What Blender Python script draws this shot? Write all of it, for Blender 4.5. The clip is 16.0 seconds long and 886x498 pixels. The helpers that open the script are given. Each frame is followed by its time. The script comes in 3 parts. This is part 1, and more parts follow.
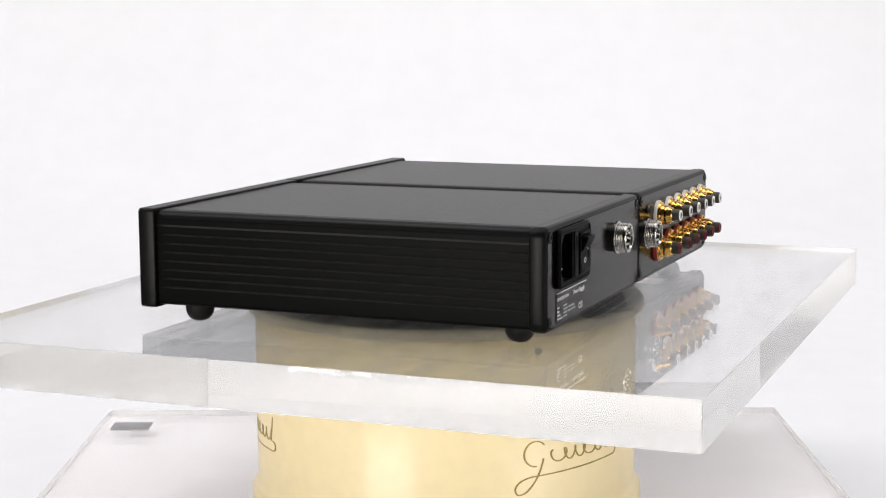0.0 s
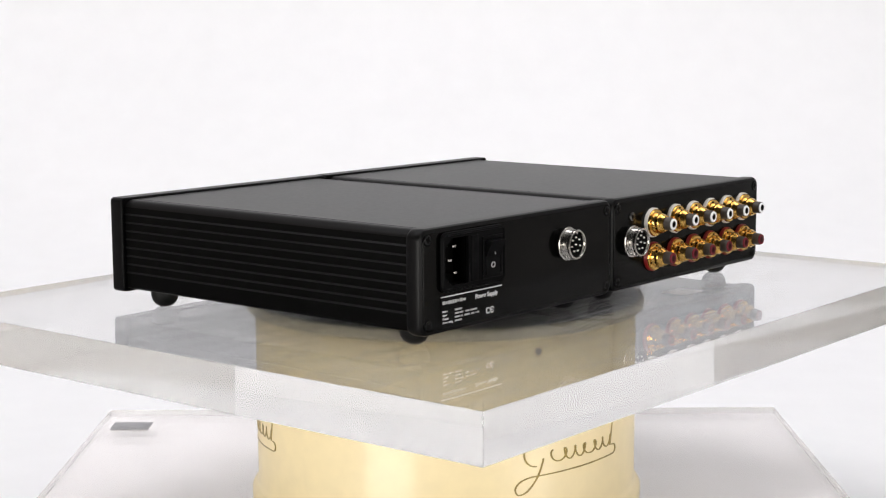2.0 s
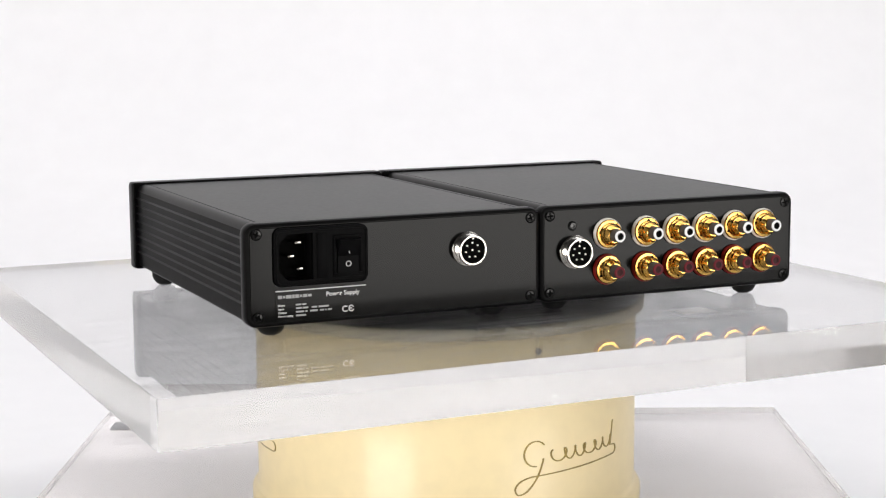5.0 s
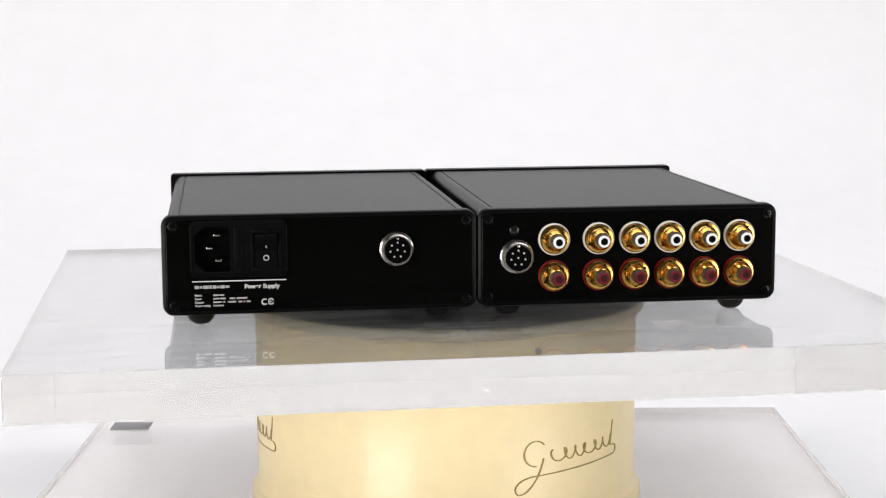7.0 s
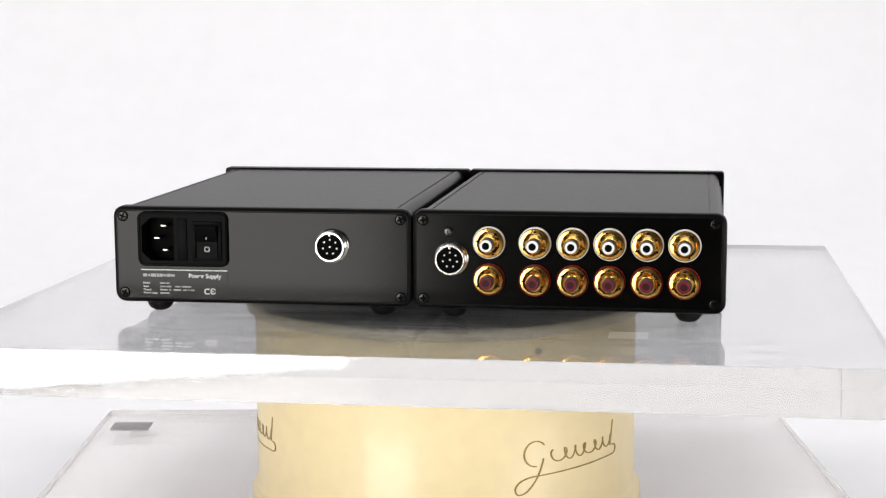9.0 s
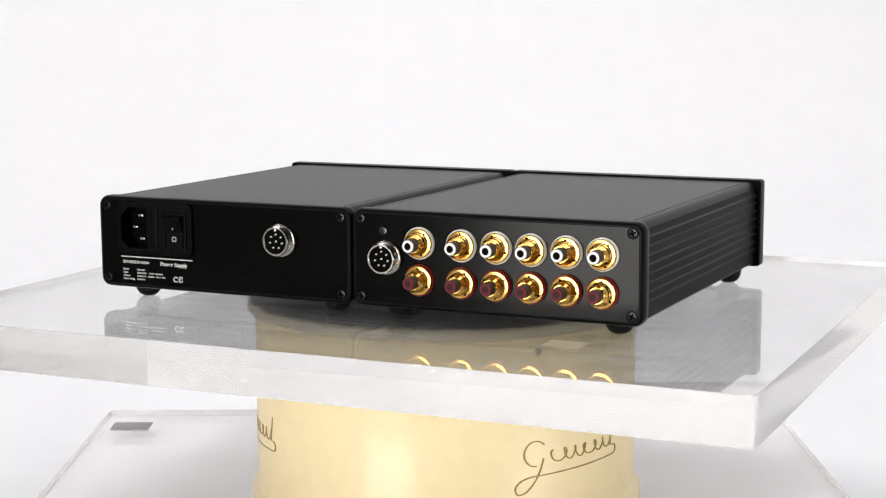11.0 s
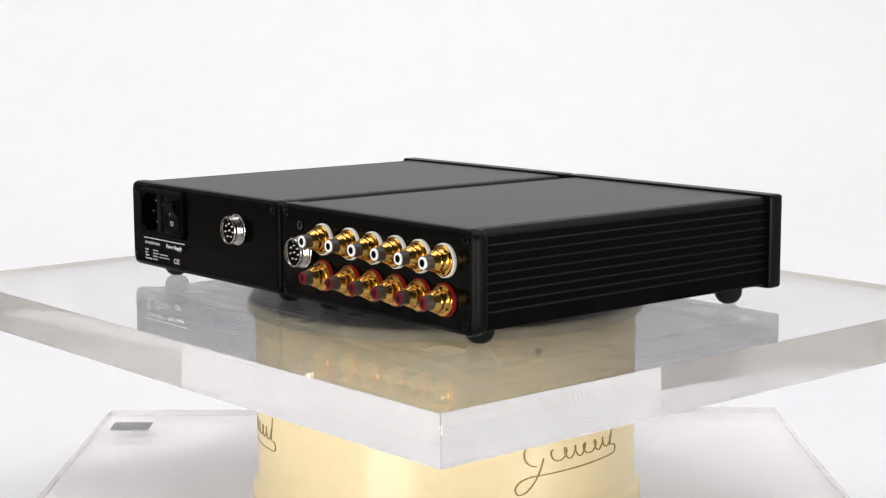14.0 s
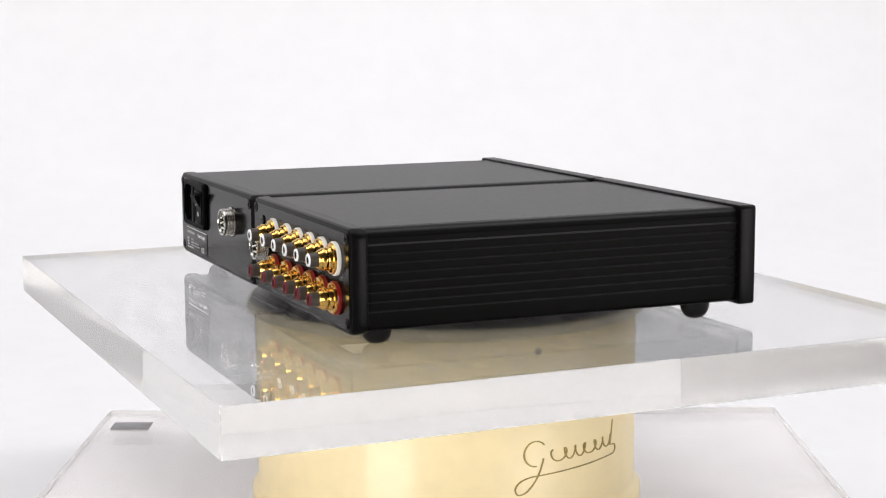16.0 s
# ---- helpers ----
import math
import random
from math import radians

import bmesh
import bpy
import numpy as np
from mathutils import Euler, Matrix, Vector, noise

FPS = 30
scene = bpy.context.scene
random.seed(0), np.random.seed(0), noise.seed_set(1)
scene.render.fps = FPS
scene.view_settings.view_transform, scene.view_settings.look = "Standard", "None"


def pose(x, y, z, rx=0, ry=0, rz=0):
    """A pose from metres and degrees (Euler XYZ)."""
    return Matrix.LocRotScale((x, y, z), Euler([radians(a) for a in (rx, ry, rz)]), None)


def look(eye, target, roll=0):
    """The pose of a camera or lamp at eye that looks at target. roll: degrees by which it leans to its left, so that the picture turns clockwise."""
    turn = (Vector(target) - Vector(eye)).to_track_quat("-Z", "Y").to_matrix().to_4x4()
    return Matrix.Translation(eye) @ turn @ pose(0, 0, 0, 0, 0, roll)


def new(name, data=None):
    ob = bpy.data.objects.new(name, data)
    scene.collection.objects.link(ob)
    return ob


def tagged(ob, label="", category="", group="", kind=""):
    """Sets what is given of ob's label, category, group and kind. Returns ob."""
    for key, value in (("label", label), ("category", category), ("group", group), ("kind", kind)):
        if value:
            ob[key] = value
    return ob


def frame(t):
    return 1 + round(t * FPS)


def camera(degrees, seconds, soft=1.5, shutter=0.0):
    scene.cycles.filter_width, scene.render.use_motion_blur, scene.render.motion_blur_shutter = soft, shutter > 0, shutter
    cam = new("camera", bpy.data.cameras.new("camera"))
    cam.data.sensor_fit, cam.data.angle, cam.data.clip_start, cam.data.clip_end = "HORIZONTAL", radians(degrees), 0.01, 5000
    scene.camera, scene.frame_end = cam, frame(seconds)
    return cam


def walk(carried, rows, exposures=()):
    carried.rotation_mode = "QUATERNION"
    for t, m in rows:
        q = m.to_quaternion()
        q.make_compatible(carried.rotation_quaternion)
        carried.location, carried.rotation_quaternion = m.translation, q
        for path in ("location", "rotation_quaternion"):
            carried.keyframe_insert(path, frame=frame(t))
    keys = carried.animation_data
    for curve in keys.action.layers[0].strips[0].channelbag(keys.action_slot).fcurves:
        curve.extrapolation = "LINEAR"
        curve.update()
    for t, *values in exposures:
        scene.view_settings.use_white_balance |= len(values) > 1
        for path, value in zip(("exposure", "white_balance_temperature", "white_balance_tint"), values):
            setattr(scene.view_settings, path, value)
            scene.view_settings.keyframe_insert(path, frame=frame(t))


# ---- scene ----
# One fixed camera looks slightly down on a slowly turning display plate.
cam = camera(30.42, 16.0, soft=1.2)
EYE = Matrix.Translation((0.0, -1.0108, 0.1677)) @ Matrix.Rotation(radians(0.079), 4, "Z") @ pose(0, 0, 0, 90 - 8.138) @ pose(0, 0, 0, 0, 0, -0.288)
walk(cam, [(0.0, EYE), (16.0, EYE)], exposures=[(0.0, -0.48), (16.0, -0.48)])

# The turn of the plate, in degrees, at a steady speed.
TURN_SPEED, TURN_MIDDLE = -8.343, 8.0
# small unsteadiness of the drive: seconds, degrees
WOBBLE = {0.0: 0.82, 0.5: 0.58, 1.0: 0.36, 1.5: 0.45, 2.0: 0.29, 2.5: 0.08, 3.0: 0.04, 3.5: -0.17, 4.0: -0.26, 5.25: -0.37, 6.5: -0.41, 7.0: -0.49, 7.5: -0.44, 8.0: -0.64,
          8.5: -0.41, 9.0: -0.44, 10.25: -0.34, 11.5: -0.27, 12.0: -0.16, 12.5: 0.08, 13.0: 0.03, 13.5: 0.11, 14.0: 0.0, 14.5: 0.1, 15.0: -0.04, 15.5: -0.03, 16.0: -0.06}


def turn(t):
    return Matrix.Rotation(radians(TURN_SPEED * (t - TURN_MIDDLE) + WOBBLE[t]), 4, "Z")


# light passes many times between the faces of the clear plates
scene.cycles.max_bounces, scene.cycles.glossy_bounces, scene.cycles.transmission_bounces = 16, 12, 12

# ---- world and lights ----
world = bpy.data.worlds.new("studio_world")
scene.world = world
world.use_nodes = True
world.node_tree.nodes["Background"].inputs[0].default_value = (0.95, 0.96, 1.0, 1)
world.node_tree.nodes["Background"].inputs[1].default_value = 0.05


def area_lamp(name, eye, target, width, height, watts, colour=(1, 1, 1)):
    data = bpy.data.lights.new(name, "AREA")
    data.shape, data.size, data.size_y, data.energy, data.color = "RECTANGLE", width, height, watts, colour
    ob = new(name, data)
    ob.matrix_world = look(eye, target)
    return ob


area_lamp("overhead_softbox", (0.0, 0.2, 2.3), (0, 0.2, 0), 2.4, 2.0, 34.5, (0.960, 0.964, 1.0))
area_lamp("softbox_left", (-1.033, -1.654, -0.02), (0, 0, 0.01), 0.91, 0.74, 36, (1, 0.975, 0.935))
area_lamp("softbox_right", (1.49, -1.25, -0.03), (0, 0, 0), 0.95, 0.60, 19, (1.0, 0.97, 0.93))
area_lamp("backdrop_light", (0.2, 0.35, 2.1), (0.2, 1.55, 0.35), 2.6, 0.4, 6.6, (0.96, 0.958, 1))
# unseen fill lamps, added to brighten the side walls and floor
area_lamp("wall_fill_west", (-2.5, 0.0, 2.6), (-2.8, 0.0, 0), 0.7, 3.6, 60, (0.99, 0.965, 0.98))
area_lamp("wall_fill_east", (2.5, 0.0, 2.6), (2.8, 0.0, 0), 0.7, 3.6, 60, (0.99, 0.965, 0.98))

# ---- materials ----


def material(name, colour, rough=0.5, metal=0.0, spec=0.5, vary=0.15, scale=60.0, bump=0.0, bump_scale=800.0, coat=0.0, coat_rough=0.16):
    """A surface whose colour drifts at two scales, with a fine relief."""
    m = bpy.data.materials.new(name)
    m.use_nodes = True
    nt = m.node_tree
    b = nt.nodes["Principled BSDF"]
    b.inputs["Roughness"].default_value, b.inputs["Metallic"].default_value = rough, metal
    b.inputs["Specular IOR Level"].default_value = spec
    b.inputs["Coat Weight"].default_value = coat
    b.inputs["Coat Roughness"].default_value = coat_rough
    tc = nt.nodes.new("ShaderNodeTexCoord")
    big, small = nt.nodes.new("ShaderNodeTexNoise"), nt.nodes.new("ShaderNodeTexNoise")
    big.inputs["Scale"].default_value, small.inputs["Scale"].default_value = scale, scale * 9
    big.inputs["Detail"].default_value = small.inputs["Detail"].default_value = 4
    mix = nt.nodes.new("ShaderNodeMath")
    mix.operation = "ADD"
    ramp = nt.nodes.new("ShaderNodeMapRange")
    ramp.inputs["From Min"].default_value, ramp.inputs["From Max"].default_value = 0.6, 1.4
    ramp.inputs["To Min"].default_value, ramp.inputs["To Max"].default_value = 1 - vary, 1 + vary
    hue = nt.nodes.new("ShaderNodeMix")
    hue.data_type, hue.blend_type = "RGBA", "MULTIPLY"
    hue.inputs["Factor"].default_value = 1.0
    hue.inputs["A"].default_value = (*colour, 1)
    for n in (big, small):
        nt.links.new(tc.outputs["Object"], n.inputs["Vector"])
    nt.links.new(big.outputs["Fac"], mix.inputs[0])
    nt.links.new(small.outputs["Fac"], mix.inputs[1])
    nt.links.new(mix.outputs[0], ramp.inputs["Value"])
    nt.links.new(ramp.outputs["Result"], hue.inputs["B"])
    nt.links.new(hue.outputs["Result"], b.inputs["Base Color"])
    rr = nt.nodes.new("ShaderNodeMapRange")
    rr.inputs["To Min"].default_value, rr.inputs["To Max"].default_value = max(rough * 0.92, 0.02), min(rough * 1.08, 1)
    nt.links.new(small.outputs["Fac"], rr.inputs["Value"])
    nt.links.new(rr.outputs["Result"], b.inputs["Roughness"])
    if bump:
        grain, bm_node = nt.nodes.new("ShaderNodeTexNoise"), nt.nodes.new("ShaderNodeBump")
        grain.inputs["Scale"].default_value = bump_scale
        nt.links.new(tc.outputs["Object"], grain.inputs["Vector"])
        bm_node.inputs["Strength"].default_value, bm_node.inputs["Distance"].default_value = bump, 0.0004
        nt.links.new(grain.outputs["Fac"], bm_node.inputs["Height"])
        nt.links.new(bm_node.outputs["Normal"], b.inputs["Normal"])
    return m


def acrylic(name, tint, rough=0.0, dust=(0.0, 0.0), grain=(10, 32, 1)):
    """Clear plastic; its faces carry a thin film of dust and rubbed streaks, least and most cover."""
    m = bpy.data.materials.new(name)
    m.use_nodes = True
    nt = m.node_tree
    b = nt.nodes["Principled BSDF"]
    b.inputs["Base Color"].default_value = (*tint, 1)
    b.inputs["Transmission Weight"].default_value, b.inputs["IOR"].default_value = 1.0, 1.49
    b.inputs["Roughness"].default_value = rough
    if dust[1] > 0:
        tc, mp = nt.nodes.new("ShaderNodeTexCoord"), nt.nodes.new("ShaderNodeMapping")
        n, cover = nt.nodes.new("ShaderNodeTexNoise"), nt.nodes.new("ShaderNodeMapRange")
        mp.inputs["Rotation"].default_value, mp.inputs["Scale"].default_value = (0, 0, radians(24)), grain
        n.inputs["Scale"].default_value, n.inputs["Detail"].default_value = 1.0, 4.5
        cover.inputs["From Min"].default_value, cover.inputs["From Max"].default_value = 0.42, 0.72
        cover.inputs["To Min"].default_value, cover.inputs["To Max"].default_value = 1 - dust[0], 1 - dust[1]
        nt.links.new(tc.outputs["Object"], mp.inputs["Vector"])
        nt.links.new(mp.outputs["Vector"], n.inputs["Vector"])
        nt.links.new(n.outputs["Fac"], cover.inputs["Value"])
        nt.links.new(cover.outputs["Result"], b.inputs["Transmission Weight"])
    return m


def streaked(name, dark, light):
    """Worn metal face with long rubbed streaks and scratches."""
    m = bpy.data.materials.new(name)
    m.use_nodes = True
    nt = m.node_tree
    b = nt.nodes["Principled BSDF"]
    b.inputs["Metallic"].default_value = 0.35
    tc = nt.nodes.new("ShaderNodeTexCoord")
    ramp, rough = nt.nodes.new("ShaderNodeValToRGB"), nt.nodes.new("ShaderNodeMapRange")
    total = None
    for turn_z, scale in ((20, (6, 70, 1)), (-35, (5, 160, 1)), (75, (9, 45, 1))):
        mp, n = nt.nodes.new("ShaderNodeMapping"), nt.nodes.new("ShaderNodeTexNoise")
        mp.inputs["Rotation"].default_value, mp.inputs["Scale"].default_value = (0, 0, radians(turn_z)), scale
        n.inputs["Scale"].default_value, n.inputs["Detail"].default_value = 1.0, 5
        nt.links.new(tc.outputs["Object"], mp.inputs["Vector"])
        nt.links.new(mp.outputs["Vector"], n.inputs["Vector"])
        if total is None:
            total = n.outputs["Fac"]
        else:
            add = nt.nodes.new("ShaderNodeMath")
            add.operation = "ADD"
            nt.links.new(total, add.inputs[0])
            nt.links.new(n.outputs["Fac"], add.inputs[1])
            total = add.outputs[0]
    third = nt.nodes.new("ShaderNodeMath")
    third.operation, third.inputs[1].default_value = "DIVIDE", 3.0
    nt.links.new(total, third.inputs[0])
    ramp.color_ramp.elements[0].position, ramp.color_ramp.elements[1].position = 0.43, 0.58
    ramp.color_ramp.elements[0].color, ramp.color_ramp.elements[1].color = (*dark, 1), (*light, 1)
    nt.links.new(third.outputs[0], ramp.inputs["Fac"])
    colour = ramp.outputs["Color"]
    for turn_z, scale in ((8, (7, 380, 1)), (-52, (9, 420, 1))):  # fine bright scratches
        mp, n = nt.nodes.new("ShaderNodeMapping"), nt.nodes.new("ShaderNodeTexNoise")
        mask, mix = nt.nodes.new("ShaderNodeMapRange"), nt.nodes.new("ShaderNodeMix")
        mp.inputs["Rotation"].default_value, mp.inputs["Scale"].default_value = (0, 0, radians(turn_z)), scale
        n.inputs["Scale"].default_value, n.inputs["Detail"].default_value = 1.0, 2
        mask.inputs["From Min"].default_value, mask.inputs["From Max"].default_value = 0.58, 0.65
        mix.data_type, mix.inputs["B"].default_value = "RGBA", (0.95, 0.94, 0.92, 1)
        nt.links.new(tc.outputs["Object"], mp.inputs["Vector"])
        nt.links.new(mp.outputs["Vector"], n.inputs["Vector"])
        nt.links.new(n.outputs["Fac"], mask.inputs["Value"])
        nt.links.new(mask.outputs["Result"], mix.inputs["Factor"])
        nt.links.new(colour, mix.inputs["A"])
        colour = mix.outputs["Result"]
    nt.links.new(colour, b.inputs["Base Color"])
    rough.inputs["From Min"].default_value, rough.inputs["From Max"].default_value = 0.38, 0.62
    rough.inputs["To Min"].default_value, rough.inputs["To Max"].default_value = 0.25, 0.6
    nt.links.new(third.outputs[0], rough.inputs["Value"])
    nt.links.new(rough.outputs["Result"], b.inputs["Roughness"])
    return m


M_BODY = material("black_anodised_aluminium", (0.0035, 0.0034, 0.0034), 0.36, 0.0, 0.13, 0.1, 40)
# case black made darker and duller, so the flanks look shaded
M_FLANK = material("shaded_extruded_aluminium", (0.0026, 0.0026, 0.0026), 0.38, 0.0, 0.028, 0.1, 40)
# lighter black that paints the light caught on up-facing ridge slopes
M_RIDGE = material("lit_ridge_aluminium", (0.009, 0.009, 0.009), 0.4, 0.25, 0.12, 0.4, 30)
M_BEZEL = material("black_plastic", (0.0024, 0.0024, 0.0025), 0.36, 0, 0.095, 0.2, 60, 0.15, 1200)
M_PLATE = material("black_panel_metal", (0.0014, 0.0014, 0.0013), 0.15, 0, 0.10, 0.1, 50, 0.02, 1800)
M_SWITCH = material("switch_black_plastic", (0.0020, 0.0020, 0.0023), 0.5, 0, 0.05, 0.2, 80)
M_GLOSSBLACK = material("glossy_black_plastic", (0.004, 0.004, 0.0045), 0.22, 0, 0.5, 0.2, 80)
M_HOLE = material("deep_black", (0.0015, 0.0015, 0.0015), 0.6, 0, 0.03)
M_RUBBER = material("black_rubber", (0.006, 0.006, 0.006), 0.55, 0, 0.25, 0.2, 90, 0.2, 900)
M_SCREW = material("black_screw_steel", (0.0018, 0.0018, 0.0019), 0.26, 0, 0.22)
M_GREYSTEEL = material("dull_grey_steel", (0.30, 0.28, 0.24), 0.45, 0.5)
M_STEEL = material("nickel_plating", (0.45, 0.435, 0.41), 0.2, 1.0, 0.5, 0.08, 200)
M_GOLD = material("gold_plating", (0.68, 0.41, 0.105), 0.19, 1.0, 0.5, 0.08, 200)
M_PIN = material("silver_pin", (0.85, 0.83, 0.78), 0.35, 0.4)
M_BARREL = material("grey_brown_plastic", (0.055, 0.045, 0.038), 0.42, 0, 0.35, 0.15, 200)
M_WHITE = material("white_plastic", (0.80, 0.76, 0.70), 0.35, 0, 0.5, 0.05, 200)
M_TIP = material("bright_white_plastic", (0.86, 0.86, 0.87), 0.35, 0, 0.5, 0.04, 200)
M_RED = material("red_plastic", (0.22, 0.006, 0.004), 0.35, 0, 0.5, 0.08, 200)
M_REDCORE = material("deep_red_plastic", (0.03, 0.002, 0.003), 0.5, 0, 0.2)
M_DARKRED = material("dark_red_plastic", (0.15, 0.007, 0.016), 0.5, 0, 0.2, 0.08, 200)
M_INK = material("white_print", (0.68, 0.68, 0.68), 0.6, 0, 0.3, 0.05, 300)
M_DIMINK = material("grey_print", (0.40, 0.40, 0.40), 0.6, 0, 0.3, 0.05, 300)
M_CREAM = material("cream_lacquer", (0.92, 0.77, 0.46), 0.45, 0, 0.3, 0.05, 10, 0.03, 300, coat=0.25, coat_rough=0.17)
M_GILT = material("gilt_print", (0.34, 0.25, 0.075), 0.35, 0.5, 0.5, 0.3, 120)
M_DISC = streaked("worn_grey_metal", (0.13, 0.128, 0.12), (0.78, 0.765, 0.72))
M_RIM = material("worn_cream_metal", (0.58, 0.52, 0.37), 0.45, 0.0, 0.4, 0.3, 25, 0.1, 300)
M_ACRYLIC = acrylic("clear_acrylic", (0.84, 0.842, 0.848), 0.0, (0.05, 0.20), (22, 75, 1))
M_ACRYLIC_EDGE = acrylic("acrylic_sawn_edge", (0.99, 0.982, 0.972), 0.03, (0.19, 0.24), (9, 9, 30))
M_ACRYLIC_OLD_EDGE = acrylic("worn_acrylic_edge", (0.72, 0.715, 0.71), 0.08, (0.30, 0.5), (14, 14, 60))
M_ACRYLIC_OLD = acrylic("clear_acrylic_worn", (0.95, 0.925, 0.918), 0.004, (0.03, 0.11))
M_PAD = material("patch_grey", (0.36, 0.36, 0.37), 0.9, 0, 0.2, 0.2, 200)
M_SWEEP = material("white_paper", (0.86, 0.86, 0.87), 0.8, 0, 0.3, 0.02, 3, 0.05, 400)
M_WALL = material("grey_wall_paint", (0.06, 0.058, 0.055), 0.8, 0, 0.3, 0.1, 2, 0.1, 200)
M_WALL_WEST = material("taupe_wall_paint", (0.74, 0.70, 0.67), 0.8, 0, 0.3, 0.2, 1.5, 0.1, 200)
M_WALL_EAST = material("pale_wall_paint", (0.78, 0.77, 0.75), 0.8, 0, 0.3, 0.1, 1.5, 0.1, 200)
M_FLOOR = material("cream_floor", (0.63, 0.595, 0.55), 0.6, 0, 0.3, 0.15, 3, 0.1, 100)
M_TILE_BROWN = material("brown_wall_tile", (0.17, 0.122, 0.112), 0.5, 0, 0.4, 0.3, 4, 0.1, 100)
M_TILE_GREY = material("grey_wall_tile", (0.27, 0.27, 0.265), 0.5, 0, 0.4, 0.3, 4, 0.1, 100)


# ---- mesh tools ----


def finish(bm, mat, name, smooth=40):
    bmesh.ops.recalc_face_normals(bm, faces=bm.faces[:])
    me = bpy.data.meshes.new(name)
    bm.to_mesh(me)
    bm.free()
    me.materials.append(mat)
    me.set_sharp_from_angle(angle=radians(smooth))
    for p in me.polygons:  # large plane faces stay flat, rounded edges are smooth
        p.use_smooth = len(p.vertices) <= 8 and p.area < 6e-4
    return me


def part(name, bm, mat, parent, label="", at=None, smooth=40):
    """Links a bmesh, or a finished mesh, as one object under a thing or under a part."""
    me = finish(bm, mat, name, smooth) if isinstance(bm, bmesh.types.BMesh) else bm
    ob = new(name, me)
    ob.parent = parent
    if at is not None:
        ob.matrix_basis = at
    return tagged(ob, label) if label else ob


def thing(name, m, label, category, group="", kind=""):
    ob = new(name)
    ob.matrix_basis = m
    return tagged(ob, label, category, group, kind)


def outline(w, h, r, seg=6):
    """A rounded rectangle round the origin, counter-clockwise."""
    pts = []
    for cx, cy, a0 in ((w / 2 - r, h / 2 - r, 0), (-w / 2 + r, h / 2 - r, 90), (-w / 2 + r, -h / 2 + r, 180), (w / 2 - r, -h / 2 + r, 270)):
        for i in range(seg + 1):
            a = radians(a0 + 90 * i / seg)
            pts.append((cx + r * math.cos(a), cy + r * math.sin(a)))
    return pts


def loft(rings, bm=None, cap=True):
    """Joins rings of equal length to a solid."""
    bm = bm or bmesh.new()
    made = [[bm.verts.new(p) for p in ring] for ring in rings]
    n = len(made[0])
    for a, b in zip(made, made[1:]):
        for i in range(n):
            bm.faces.new((a[i], a[(i + 1) % n], b[(i + 1) % n], b[i]))
    if cap:
        bm.faces.new(made[0][::-1])
        bm.faces.new(made[-1])
    return bm


def slab(w, h, t, r=0.002, soft=0.0006, seg=6):
    """A rounded rectangular slab in x and z; its back lies at y = 0, its face at y = -t, with softened edges."""
    rings = []
    for inset, y in ((soft, 0), (soft * 0.3, -soft * 0.3), (0, -soft), (0, -t + soft), (soft * 0.3, -t + soft * 0.3), (soft, -t)):
        rings.append([(x, y, z) for x, z in outline(w - 2 * inset, h - 2 * inset, max(r - inset, 1e-4), seg)])
    return loft(rings)


def lathe(profile, seg=32, bm=None):
    """Turns (radius, height) pairs round z; open at neither end when the radius is 0 there."""
    bm = bm or bmesh.new()
    rings = []
    for r, z in profile:
        if r <= 1e-7:
            rings.append([bm.verts.new((0, 0, z))])
        else:
            rings.append([bm.verts.new((r * math.cos(2 * math.pi * i / seg), r * math.sin(2 * math.pi * i / seg), z)) for i in range(seg)])
    for a, b in zip(rings, rings[1:]):
        for i in range(seg):
            j = (i + 1) % seg
            if len(a) == 1 and len(b) == 1:
                continue
            if len(a) == 1:
                bm.faces.new((a[0], b[i], b[j]))
            elif len(b) == 1:
                bm.faces.new((a[i], a[j], b[0]))
            else:
                bm.faces.new((a[i], a[j], b[j], b[i]))
    return bm


def box(w, d, h, bm=None, at=(0, 0, 0), soft=0.0):
    bm = bm or bmesh.new()
    out = bmesh.ops.create_cube(bm, size=1, matrix=Matrix.Translation(at) @ Matrix.Diagonal((w, d, h, 1)))
    if soft:
        bmesh.ops.bevel(bm, geom=list({e for v in out["verts"] for e in v.link_edges}), offset=soft, segments=2, affect="EDGES", profile=0.5)
    return bm


FACE = pose(0, 0, 0, 90)  # turns a lathe's z towards the rear panel's outside (-y)


def on_panel(x, y, z):
    return Matrix.Translation((x, y, z)) @ FACE


def words(name, text, size, mat, parent, at, bold=0.0, wide=1.0):
    """Lettering as a thin mesh, in the plane of the rear panel."""
    cu = bpy.data.curves.new(name, "FONT")
    cu.body, cu.size, cu.extrude, cu.offset = text, size, 0.00006, bold
    cu.align_x, cu.align_y = "CENTER", "CENTER"
    tmp = new(name, cu)
    me = bpy.data.meshes.new_from_object(tmp.evaluated_get(bpy.context.evaluated_depsgraph_get()))
    bpy.data.objects.remove(tmp)
    me.materials.clear()
    me.materials.append(mat)
    ob = new(name, me)
    ob.parent = parent
    ob.matrix_basis = at @ Matrix.Diagonal((wide, 1, 1, 1))
    return ob


def cut(ob, cutter):
    """Cuts the cutter's shape out of ob for good."""
    mod = ob.modifiers.new("cut", "BOOLEAN")
    mod.operation, mod.object, mod.solver = "DIFFERENCE", cutter, "EXACT"
    bpy.context.view_layer.update()
    me = bpy.data.meshes.new_from_object(ob.evaluated_get(bpy.context.evaluated_depsgraph_get()))
    ob.modifiers.clear()
    ob.data = me


# ---- the studio ----


